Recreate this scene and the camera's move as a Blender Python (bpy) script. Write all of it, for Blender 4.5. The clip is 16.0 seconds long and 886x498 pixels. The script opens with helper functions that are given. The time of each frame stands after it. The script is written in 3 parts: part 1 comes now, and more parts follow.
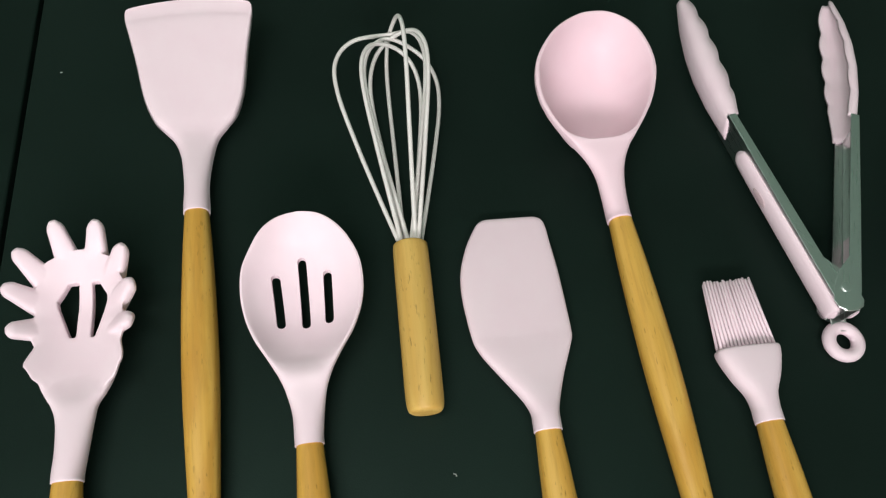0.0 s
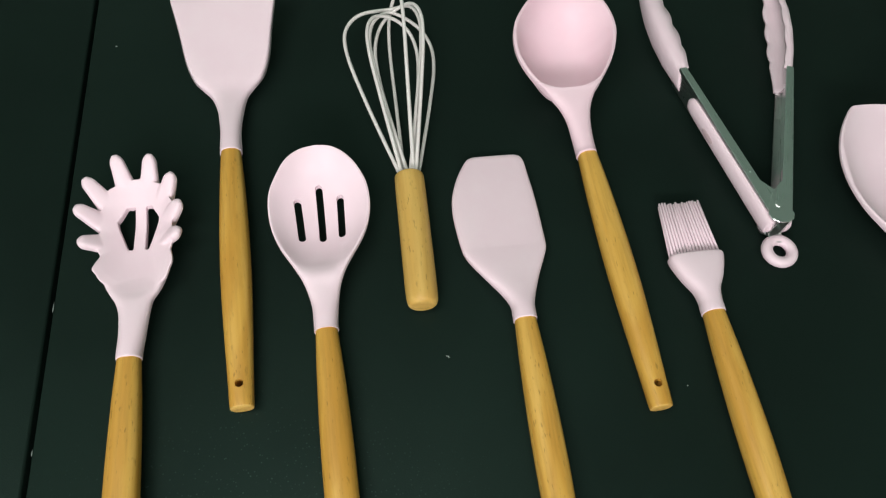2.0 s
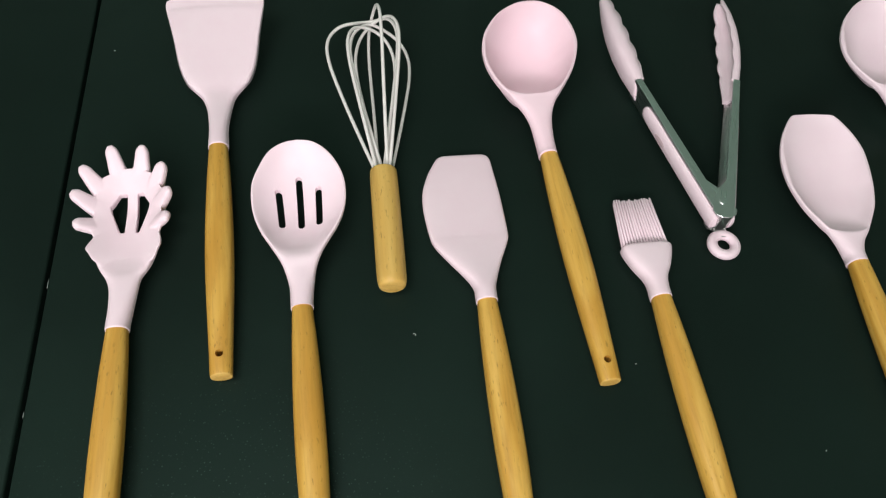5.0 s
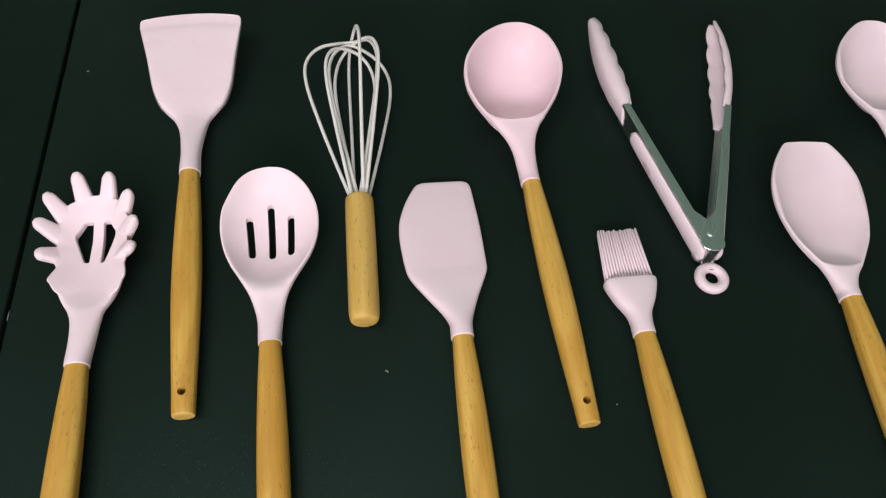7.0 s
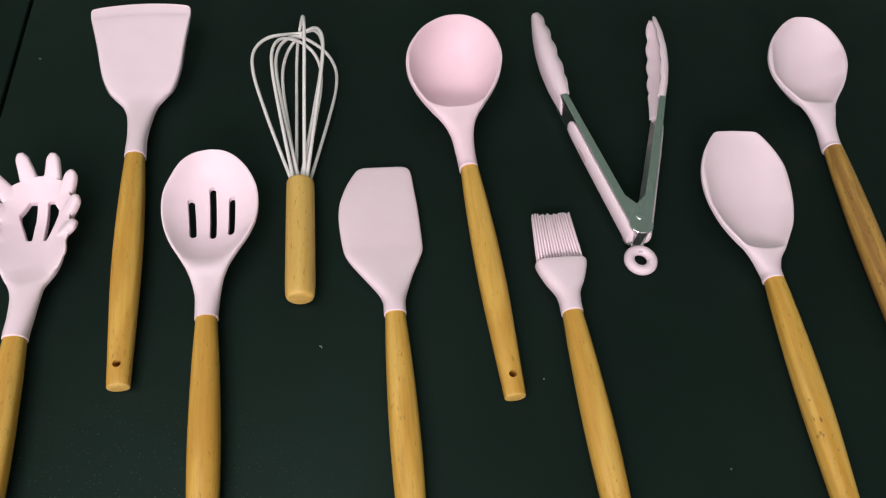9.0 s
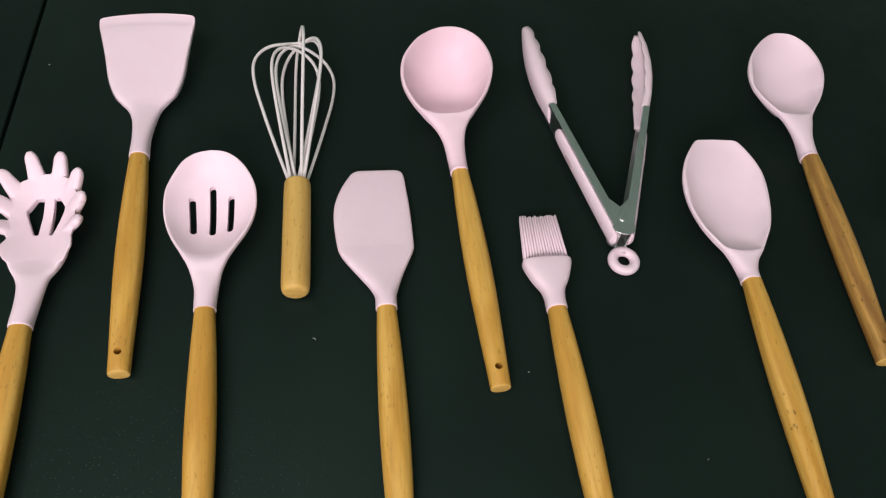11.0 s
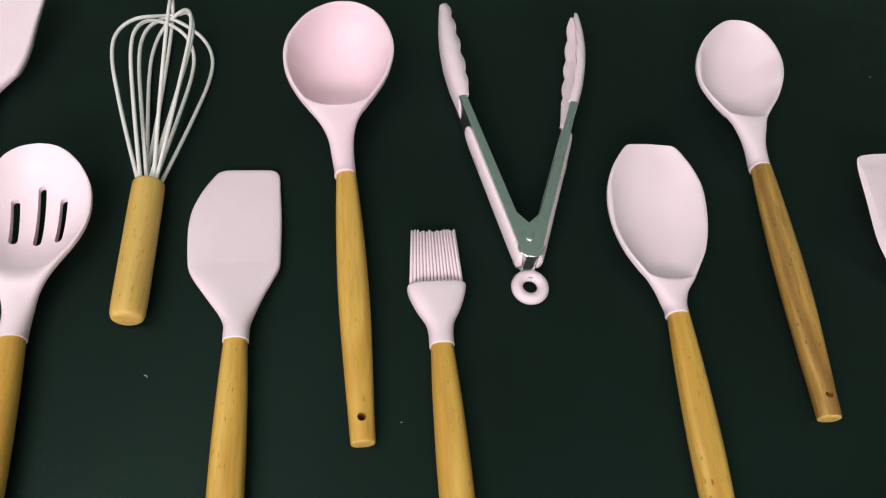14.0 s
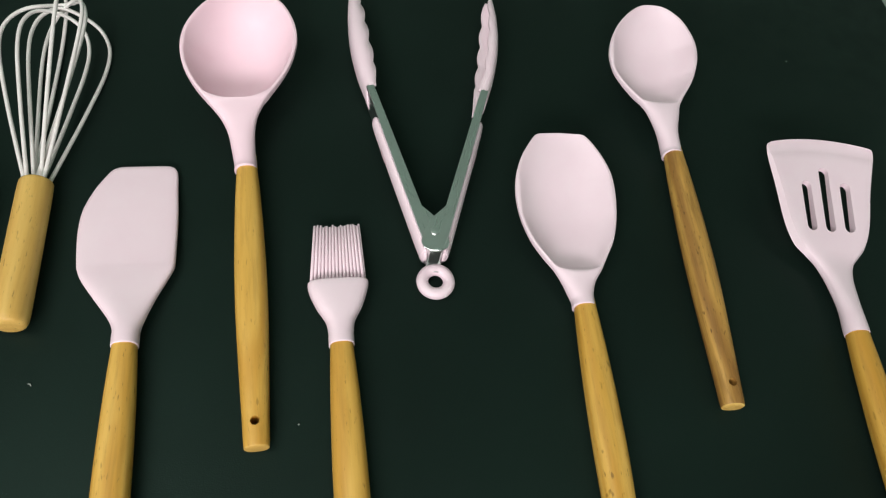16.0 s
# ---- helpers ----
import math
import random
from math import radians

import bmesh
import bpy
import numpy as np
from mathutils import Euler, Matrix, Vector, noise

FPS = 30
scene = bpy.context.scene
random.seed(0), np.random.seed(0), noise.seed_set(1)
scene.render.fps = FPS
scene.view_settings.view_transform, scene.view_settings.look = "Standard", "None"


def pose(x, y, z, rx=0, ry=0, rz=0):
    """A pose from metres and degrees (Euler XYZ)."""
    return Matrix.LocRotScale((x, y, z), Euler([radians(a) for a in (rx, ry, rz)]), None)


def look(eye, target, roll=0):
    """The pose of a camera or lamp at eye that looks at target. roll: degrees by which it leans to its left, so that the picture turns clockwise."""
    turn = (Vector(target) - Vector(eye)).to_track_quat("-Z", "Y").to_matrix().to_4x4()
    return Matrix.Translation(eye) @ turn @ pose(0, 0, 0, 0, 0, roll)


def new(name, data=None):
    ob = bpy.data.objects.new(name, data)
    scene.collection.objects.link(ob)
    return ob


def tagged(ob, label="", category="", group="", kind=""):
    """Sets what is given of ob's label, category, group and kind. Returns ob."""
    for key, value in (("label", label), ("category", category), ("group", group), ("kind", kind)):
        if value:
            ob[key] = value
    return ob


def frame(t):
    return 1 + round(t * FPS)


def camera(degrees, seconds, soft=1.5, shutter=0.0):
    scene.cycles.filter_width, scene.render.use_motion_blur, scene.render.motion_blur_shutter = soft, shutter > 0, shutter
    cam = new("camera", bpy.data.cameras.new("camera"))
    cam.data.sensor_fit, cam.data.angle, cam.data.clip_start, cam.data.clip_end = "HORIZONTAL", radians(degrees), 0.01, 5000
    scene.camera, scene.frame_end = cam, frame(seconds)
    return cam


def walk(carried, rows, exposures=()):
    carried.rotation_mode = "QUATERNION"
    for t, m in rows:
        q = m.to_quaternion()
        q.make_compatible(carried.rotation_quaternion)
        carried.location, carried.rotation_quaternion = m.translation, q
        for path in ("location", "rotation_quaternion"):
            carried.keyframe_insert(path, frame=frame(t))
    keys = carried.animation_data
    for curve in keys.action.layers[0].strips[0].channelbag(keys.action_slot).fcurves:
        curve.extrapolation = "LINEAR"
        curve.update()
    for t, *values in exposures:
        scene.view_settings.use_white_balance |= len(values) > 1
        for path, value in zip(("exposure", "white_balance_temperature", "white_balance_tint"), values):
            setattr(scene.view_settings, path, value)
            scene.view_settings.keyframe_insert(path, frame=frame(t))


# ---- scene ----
cam = camera(62.27, 16.0, soft=1.25)
# seconds, eye in metres over the tabletop (z = 0), turn in degrees
PATH = [
    (0, -0.0350, -0.0589, 0.4068, 25.36, -3.90, -0.59),
    (0.5, -0.0354, -0.0825, 0.4149, 26.58, -3.16, -0.25),
    (1, -0.0333, -0.1109, 0.4330, 27.77, -3.28, -0.32),
    (1.5, -0.0280, -0.1373, 0.4446, 28.29, -3.24, -0.49),
    (2, -0.0246, -0.1594, 0.4488, 27.93, -2.40, -0.90),
    (2.5, -0.0220, -0.1848, 0.4462, 27.27, -1.95, -1.40),
    (3, -0.0174, -0.2069, 0.4491, 23.89, -0.46, -1.38),
    (3.5, -0.0130, -0.2307, 0.4506, 22.52, -0.80, -0.66),
    (4, -0.0090, -0.2381, 0.4557, 24.22, -1.89, 0.13),
    (4.5, -0.0086, -0.2245, 0.4656, 27.73, -2.68, -0.25),
    (5, -0.0110, -0.2080, 0.4683, 30.62, -3.48, -0.58),
    (5.2, -0.0078, -0.2039, 0.4684, 30.94, -3.46, -0.32),
    (7.3, 0.0157, -0.1754, 0.4620, 30.93, -3.31, 0.13),
    (7.5, 0.0199, -0.1722, 0.4614, 30.78, -3.53, 0.17),
    (8, 0.0303, -0.1739, 0.4605, 30.91, -3.68, 0.28),
    (8.5, 0.0408, -0.1831, 0.4639, 31.24, -3.85, 0.10),
    (9, 0.0493, -0.2085, 0.4677, 31.83, -4.14, -0.21),
    (9.2, 0.0505, -0.2270, 0.4646, 32.20, -4.07, -0.69),
    (11.3, 0.0562, -0.2358, 0.4773, 33.62, -4.66, 0.40),
    (11.5, 0.0674, -0.2278, 0.4725, 33.53, -3.70, 0.81),
    (12, 0.0827, -0.1966, 0.4601, 32.48, -3.35, 0.42),
    (12.5, 0.1002, -0.1832, 0.4522, 31.73, -3.96, 0.15),
    (13, 0.1083, -0.1866, 0.4489, 32.85, -4.92, -0.01),
    (13.5, 0.1217, -0.1722, 0.4433, 31.72, -4.52, 0.90),
    (14, 0.1384, -0.1590, 0.4280, 31.31, -5.71, 1.34),
    (14.5, 0.1528, -0.1538, 0.4227, 30.97, -6.26, 0.96),
    (15, 0.1683, -0.1475, 0.4239, 30.13, -6.75, 0.28),
    (15.5, 0.1794, -0.1468, 0.4265, 30.15, -6.87, -0.54),
    (16, 0.1822, -0.1474, 0.4275, 30.31, -7.13, -0.88),
]
# seconds, stops, kelvin, tint
EXPOSURES = [(0.0, 0.0, 6500, 10), (1.0, -0.1, 6500, 10), (2.5, 0.0, 6500, 9), (3.5, 0.24, 6500, 3), (4.5, 0.12, 6500, 9), (5.2, 0.0, 6500, 12), (7.5, -0.08, 6500, 16), (11.5, -0.07, 6600, 23), (12.5, -0.05, 6550, 18), (14.5, 0.08, 6500, 13), (16.0, 0.1, 6500, 11)]
walk(cam, [(t, pose(x, y, z, rx, ry, rz)) for t, x, y, z, rx, ry, rz in PATH], EXPOSURES)

# ---- light ----
world = bpy.data.worlds.new("world")
scene.world = world
world.use_nodes = True
sky = world.node_tree.nodes.new("ShaderNodeTexSky")
sky.sky_type, sky.sun_disc = "NISHITA", False
sky.sun_elevation, sky.sun_rotation = radians(40), radians(180)
world.node_tree.links.new(sky.outputs[0], world.node_tree.nodes["Background"].inputs[0])
world.node_tree.nodes["Background"].inputs[1].default_value = 0.1

WIN_X, WIN_Z0, WIN_Z1, WALL_S, WALL_N, WALL_W, WALL_E = (-0.75, 0.45), 0.62, 1.08, -1.2, 2.3, -1.9, 2.2
FLOOR, CEIL = -0.75, 1.75


def area_lamp(name, eye, target, width, height, watts, color):
    lamp = bpy.data.lights.new(name, "AREA")
    lamp.shape, lamp.size, lamp.size_y, lamp.energy, lamp.color = "RECTANGLE", width, height, watts, color
    new(name, lamp).matrix_world = look(eye, target)


# daylight through the window opening behind the camera, and the ceiling lamp over the table's near side
area_lamp("window_daylight", (-0.15, WALL_S - 0.06, 0.85), (-0.15, 0.3, 0.849), 1.16, 0.42, 23.0, (1.0, 0.955, 0.96))
area_lamp("ceiling_lamp", (-0.75, -0.40, CEIL - 0.06), (-0.75, -0.399, 0.0), 1.2, 0.9, 14.6, (1.0, 0.955, 0.95))


# ---- materials ----
class Mat:
    """A node material with a principled shader and a few helpers."""

    def __init__(self, name, color, rough=0.5, metal=0.0, **more):
        self.m = bpy.data.materials.new(name)
        self.m.use_nodes = True
        self.t = self.m.node_tree
        self.b = self.t.nodes["Principled BSDF"]
        self.b.inputs["Base Color"].default_value = (*color, 1)
        self.b.inputs["Roughness"].default_value = rough
        self.b.inputs["Metallic"].default_value = metal
        for k, v in more.items():
            self.b.inputs[k.replace("_", " ")].default_value = v

    def node(self, kind, **ins):
        n = self.t.nodes.new(kind)
        for k, v in ins.items():
            self.plug(v, n.inputs[k.replace("_", " ")])
        return n

    def plug(self, v, socket):
        if isinstance(v, bpy.types.NodeSocket):
            self.t.links.new(v, socket)
        else:
            socket.default_value = v

    def coords(self, scale=(1, 1, 1), shift=None):
        c = self.t.nodes.new("ShaderNodeTexCoord").outputs["Object"]
        n = self.node("ShaderNodeMapping", Vector=c, Scale=scale)
        if shift is not None:
            self.plug(shift, n.inputs["Location"])
        return n.outputs[0]

    def noise(self, vec, scale, detail=3.0, rough=0.55, distort=0.0):
        return self.node("ShaderNodeTexNoise", Vector=vec, Scale=scale, Detail=detail, Roughness=rough, Distortion=distort).outputs[0]

    def ramp(self, fac, *stops):
        n = self.node("ShaderNodeValToRGB", Fac=fac)
        e = n.color_ramp.elements
        while len(e) < len(stops):
            e.new(0.5)
        for k, (p, c) in zip(e, stops):
            k.position, k.color = p, (*c, 1) if len(c) == 3 else c
        return n.outputs[0]

    def mix(self, fac, a, b, blend="MIX"):
        n = self.t.nodes.new("ShaderNodeMix")
        n.data_type, n.blend_type = "RGBA", blend
        for s, v in ((n.inputs[0], fac), (n.inputs[6], a), (n.inputs[7], b)):
            self.plug((*v, 1) if isinstance(v, tuple) and len(v) == 3 else v, s)
        return n.outputs[2]

    def math(self, op, a, b=0.0):
        n = self.t.nodes.new("ShaderNodeMath")
        n.operation = op
        self.plug(a, n.inputs[0]), self.plug(b, n.inputs[1])
        return n.outputs[0]

    def chance(self):
        return self.t.nodes.new("ShaderNodeObjectInfo").outputs["Random"]

    def color(self, v):
        self.plug(v, self.b.inputs["Base Color"])

    def rough(self, v):
        self.plug(v, self.b.inputs["Roughness"])

    def bump(self, height, strength=0.2, distance=0.001):
        n = self.node("ShaderNodeBump", Height=height, Strength=strength, Distance=distance)
        self.t.links.new(n.outputs[0], self.b.inputs["Normal"])


def silicone_material(name, paler, deeper):
    k = Mat(name, paler, 0.5, Specular_IOR_Level=0.4)
    v = k.coords()
    blotch = k.noise(v, 35, 3)
    k.color(k.ramp(blotch, (0.3, deeper), (0.7, paler)))
    k.rough(k.ramp(k.noise(v, 90, 4), (0.3, (0.42,) * 3), (0.7, (0.6,) * 3)))
    k.bump(k.noise(v, 1800, 2), 0.12, 0.0002)
    return k.m


def wire_material():
    k = Mat("pale_silicone_wire", (0.72, 0.66, 0.62), 0.45)
    v = k.coords()
    k.color(k.ramp(k.noise(v, 60, 3), (0.3, (0.74, 0.69, 0.66)), (0.7, (0.83, 0.79, 0.76))))
    return k.m


def wood_material(name, light, mid, dark, streak, spacing=0.006, contrast=0.65):
    """Turned wood: growth rings sliced at a slight slant, fine grain, short pores and a worn varnish."""
    k = Mat(name, mid, 0.42, Specular_IOR_Level=0.4)
    c1, c2 = k.chance(), k.math("FRACT", k.math("MULTIPLY", k.chance(), 17.3))
    where = k.node("ShaderNodeCombineXYZ", X=k.math("MULTIPLY", c1, 3.0), Y=k.math("MULTIPLY", c1, 7.0), Z=c1).outputs[0]
    # the middle of the tree lies beside the stick, and the stick is sawn a few degrees off it
    heart = k.node("ShaderNodeCombineXYZ", X=k.math("MULTIPLY", k.math("SUBTRACT", c2, 0.5), 0.03), Y=0.0, Z=k.math("ADD", k.math("MULTIPLY", c1, 0.018), 0.006)).outputs[0]
    sawn = k.node("ShaderNodeMapping", Vector=k.coords((1.0, 1.0, 1.0), heart), Rotation=(radians(3.2), 0.0, radians(2.4)), Scale=(1.0, 0.35, 1.0)).outputs[0]
    wave = k.node("ShaderNodeTexWave", Vector=sawn, Scale=0.314 / spacing, Distortion=2.6, Detail=3.0, Detail_Scale=0.5, Detail_Roughness=0.6)
    wave.wave_type, wave.rings_direction = "RINGS", "Y"
    along = k.coords((1.0, 0.07, 1.0), where)
    fine = k.noise(along, 420, 4, 0.6, 0.3)
    wide = k.noise(along, 70, 3, 0.5, 1.2)
    c = k.ramp(wide, (0.32, light), (0.52, mid), (0.75, dark))
    c = k.mix(k.ramp(wave.outputs["Fac"], (0.35, (0, 0, 0)), (0.95, (contrast,) * 3)), c, dark)
    c = k.mix(k.ramp(fine, (0.45, (0, 0, 0)), (0.8, (streak,) * 3)), c, tuple(x * 0.55 for x in dark))
    pores = k.noise(k.coords((1.0, 0.16, 1.0), where), 900, 2, 0.5)
    c = k.mix(k.ramp(pores, (0.66, (0, 0, 0)), (0.76, (0.7,) * 3)), c, tuple(x * 0.35 for x in dark))
    # a few larger dark flecks in drifts
    drift = k.ramp(k.noise(k.coords((1.0, 0.5, 1.0), where), 45, 2), (0.5, (0, 0, 0)), (0.68, (1, 1, 1)))
    fleck = k.ramp(k.noise(k.coords((1.0, 0.3, 1.0), where), 480, 1), (0.66, (0, 0, 0)), (0.74, (0.75,) * 3))
    c = k.mix(k.mix(1.0, drift, fleck, "MULTIPLY"), c, tuple(x * 0.3 for x in dark))
    k.color(c)
    k.rough(k.ramp(fine, (0.3, (0.36,) * 3), (0.7, (0.52,) * 3)))
    k.bump(k.math("ADD", fine, k.math("MULTIPLY", pores, -0.6)), 0.22, 0.0003)
    return k.m


def table_material():
    k = Mat("dark_green_tabletop", (0.004, 0.009, 0.007), 0.42, Specular_IOR_Level=0.11, Specular_Tint=(0.62, 1.0, 0.84, 1.0))
    v = k.coords()
    cloud = k.noise(v, 5, 4)
    stain = k.noise(v, 26, 4, 0.6)
    c = k.ramp(cloud, (0.3, (0.0058, 0.0112, 0.0088)), (0.7, (0.0080, 0.0160, 0.0126)))
    # painted glints of the lamp's sheen: pale dots in a drift near the joint
    speck = k.node("ShaderNodeTexVoronoi", Vector=v, Scale=430.0)
    far = k.t.nodes.new("ShaderNodeVectorMath")
    far.operation = "DISTANCE"
    k.plug(v, far.inputs[0])
    far.inputs[1].default_value = (0.13, -0.19, 0.0)
    near = k.ramp(k.math("ADD", far.outputs["Value"], k.math("MULTIPLY", k.noise(v, 18, 4), 0.12)), (0.09, (1, 1, 1)), (0.25, (0, 0, 0)))
    some = k.ramp(speck.outputs["Color"], (0.35, (0, 0, 0)), (0.75, (1, 1, 1)))
    grain = k.ramp(speck.outputs["Distance"], (0.12, (1, 1, 1)), (0.26, (0, 0, 0)))
    glints = k.mix(1.0, grain, k.mix(1.0, near, some, "MULTIPLY"), "MULTIPLY")
    k.color(k.mix(glints, c, (0.045, 0.072, 0.063)))
    k.rough(k.ramp(stain, (0.35, (0.34,) * 3), (0.7, (0.48,) * 3)))
    k.bump(k.noise(v, 1100, 2, 0.6), 0.22, 0.0005)
    return k.m


def paint_material(name, color, rough=0.7):
    k = Mat(name, color, rough)
    v = k.coords()
    k.color(k.ramp(k.noise(v, 2.5, 4), (0.3, tuple(x * 0.9 for x in color)), (0.7, color)))
    k.bump(k.noise(v, 160, 3), 0.1, 0.001)
    return k.m


def steel_material():
    k = Mat("brushed_steel", (0.72, 0.73, 0.72), 0.26, 1.0)
    v = k.coords((1.0, 0.03, 1.0))
    n = k.noise(v, 1500, 3)
    k.rough(k.ramp(n, (0.2, (0.26,) * 3), (0.8, (0.31,) * 3)))
    return k.m


SILICONE = silicone_material("pale_pink_silicone", (0.862, 0.69, 0.746), (0.845, 0.657, 0.72))
# ladle's copy of the silicone, pinker to paint in light bounced inside the bowl
BOUNCE_PINK = silicone_material("bounce_tinted_silicone", (0.87, 0.645, 0.712), (0.855, 0.612, 0.683))
WIRE = wire_material()
BEECH = wood_material("beech_wood", (0.70, 0.42, 0.095), (0.63, 0.355, 0.064), (0.53, 0.265, 0.038), 0.4)
PALE = wood_material("pale_beech_wood", (0.72, 0.47, 0.14), (0.68, 0.43, 0.115), (0.60, 0.35, 0.08), 0.25)
STREAKED = wood_material("streaked_beech_wood", (0.62, 0.36, 0.09), (0.52, 0.285, 0.066), (0.27, 0.125, 0.03), 0.7, 0.011, 0.85)
TABLE = table_material()
STEEL = steel_material()
MARK = paint_material("deeper_pink_silicone", (0.72, 0.52, 0.56), 0.5)
WALL = paint_material("green_wall_paint", (0.58, 0.74, 0.66))
CEILING = paint_material("pale_green_ceiling_paint", (0.70, 0.84, 0.76))
FLOOR_TILE = paint_material("pale_floor_tile", (0.6, 0.64, 0.6), 0.3)
CHIP = paint_material("grey_green_chip", (0.22, 0.26, 0.24))
CRUMB = paint_material("pale_crumb", (0.38, 0.40, 0.37))


# ---- mesh helpers ----
def part(name, bm, material, parent, label="", smooth=True):
    """Links a bmesh as one mesh object under a thing or a part."""
    me = bpy.data.meshes.new(name)
    bmesh.ops.recalc_face_normals(bm, faces=bm.faces)
    for f in bm.faces:
        f.smooth = smooth
    bm.to_mesh(me)
    bm.free()
    me.materials.append(material)
    ob = new(name, me)
    ob.parent = parent
    if label:
        tagged(ob, label)
    return ob


def thing(name, x, y, turn, label, category, group=""):
    """An empty at the base of a thing, turned about the upright."""
    ob = new(name)
    ob.empty_display_size = 0.02
    ob.matrix_basis = pose(x, y, 0, 0, 0, turn)
    return tagged(ob, label, category, group)


def spline(rows, steps):
    """A smooth run of rows through the given ones (Catmull-Rom)."""
    p = np.array(rows, float)
    q = np.vstack([2 * p[0] - p[1], p, 2 * p[-1] - p[-2]])
    out = []
    for i in range(len(p) - 1):
        a, b, c, d = q[i : i + 4]
        for u in np.arange(steps) / steps:
            out.append(0.5 * (2 * b + (c - a) * u + (2 * a - 5 * b + 4 * c - d) * u * u + (3 * b - a - 3 * c + d) * u**3))
    return np.array(out + [p[-1]])


def rings(bm, loops, caps=(True, True)):
    """Joins closed loops of points, one after another, into a skin."""
    made = [[bm.verts.new(p) for p in loop] for loop in loops]
    for a, b in zip(made, made[1:]):
        for i in range(len(a)):
            j = (i + 1) % len(a)
            bm.faces.new((a[i], a[j], b[j], b[i]))
    if caps[0]:
        bm.faces.new(made[0])
    if caps[1]:
        bm.faces.new(made[-1])
    return made


def shell(bm, rows, steps=6, nv=18, dish=2.0, bevel=0.0, rim=0.0, mouth=None):
    """A lofted head along y. Rows: y, left edge x, right edge x, edge height z, dish depth (down: minus), half thickness,
    squareness of the section, bow of the crosswise line. bevel: how far the sides slope inwards to the top. rim: the width of the flat rim round the dish.
    mouth: where the dish begins at the neck (y), how long its round end is, and half the width that end opens to."""
    v = -np.cos(np.linspace(0, math.pi, nv + 1))
    v = np.sign(v) * np.abs(v) ** 0.9
    loops = []
    for y, xl, xr, zc, m, h, n, bow in spline(rows, steps):
        n, h = max(n, 1.6), max(h, 0.0003)
        xc, w = (xl + xr) / 2, max((xr - xl) / 2, 0.0004)
        wide = max(0.3 * w, w - rim)
        if mouth:
            y0, span, half = mouth
            u = min(1.0, max(0.0, (y - y0) / span))
            wide = max(0.0004, min(wide, half * math.sqrt(1 - (1 - u) ** 2)))
        g = 1 - np.minimum(np.abs(v) * w / wide, 1) ** dish
        if mouth:
            g = g * min(1.0, u / 0.1)
        r = np.maximum(1 - np.abs(v) ** n, 0) ** (1 / n)
        yy = y + bow * (1 - v * v)
        hard = min(1.0, max(0.0, (n - 2.4) / 3)) if bevel else 0.0
        r = np.maximum(r, 0.75 * hard)
        inset = max(0.3, 1 - hard * bevel * min(1.0, h / 0.0026) / w)
        top = [(xc + w * a * inset, b, zc + m * c + h * d) for a, b, c, d in zip(v, yy, g, r)]
        low = [(xc + w * a, b, zc + m * c - h * d) for a, b, c, d in zip(v, yy, g, r)]
        if not bevel:
            low = low[1:-1]
        loops.append(top + low[::-1])
    made = rings(bm, loops, (False, False))
    for ring in (made[0], made[-1]):
        n = len(ring)
        for i in range(nv):
            a, b = (n - 1 - i, n - 2 - i) if bevel else (n - i, n - 1 - i)
            if not bevel and i == 0:
                bm.faces.new((ring[0], ring[1], ring[b]))
            elif not bevel and i == nv - 1:
                bm.faces.new((ring[i], ring[i + 1], ring[a]))
            else:
                bm.faces.new((ring[i], ring[i + 1], ring[b], ring[a]))


def tube(bm, points, radius, sides=8, closed=False):
    """A round wire along points."""
    p = [Vector(q) for q in points]
    loops, side = [], None
    for i, q in enumerate(p):
        d = (p[min(i + 1, len(p) - 1)] - p[max(i - 1, 0)]).normalized()
        if side is None:
            side = d.orthogonal().normalized()
        side = (side - d * side.dot(d)).normalized()
        other = d.cross(side)
        loops.append([q + radius * (math.cos(a) * side + math.sin(a) * other) for a in np.arange(sides) * 2 * math.pi / sides])
    rings(bm, loops)


def slab(bm, outline, z0, z1, bevel=0.0, segments=2):
    """A flat prism over an outline, with rounded edges."""
    low = [bm.verts.new((x, y, z0)) for x, y in outline]
    high = [bm.verts.new((x, y, z1)) for x, y in outline]
    faces = [bm.faces.new(low[::-1]), bm.faces.new(high)]
    for i in range(len(low)):
        j = (i + 1) % len(low)
        faces.append(bm.faces.new((low[i], low[j], high[j], high[i])))
    if bevel:
        bmesh.ops.recalc_face_normals(bm, faces=faces)
        edges = list({e for f in faces for e in f.edges})
        bmesh.ops.bevel(bm, geom=edges, offset=bevel, segments=segments, affect="EDGES", profile=0.5)


def box(bm, x0, x1, y0, y1, z0, z1, bevel=0.0):
    slab(bm, [(x0, y0), (x1, y0), (x1, y1), (x0, y1)], z0, z1, bevel)


def capsule_outline(x0, y0, x1, y1, r, n=8):
    """The outline of a slot from one end to the other."""
    a = math.atan2(y1 - y0, x1 - x0)
    half = np.linspace(-math.pi / 2, math.pi / 2, n)
    return [(x1 + r * math.cos(a + b), y1 + r * math.sin(a + b)) for b in half] + [(x0 - r * math.cos(a + b), y0 - r * math.sin(a + b)) for b in half]


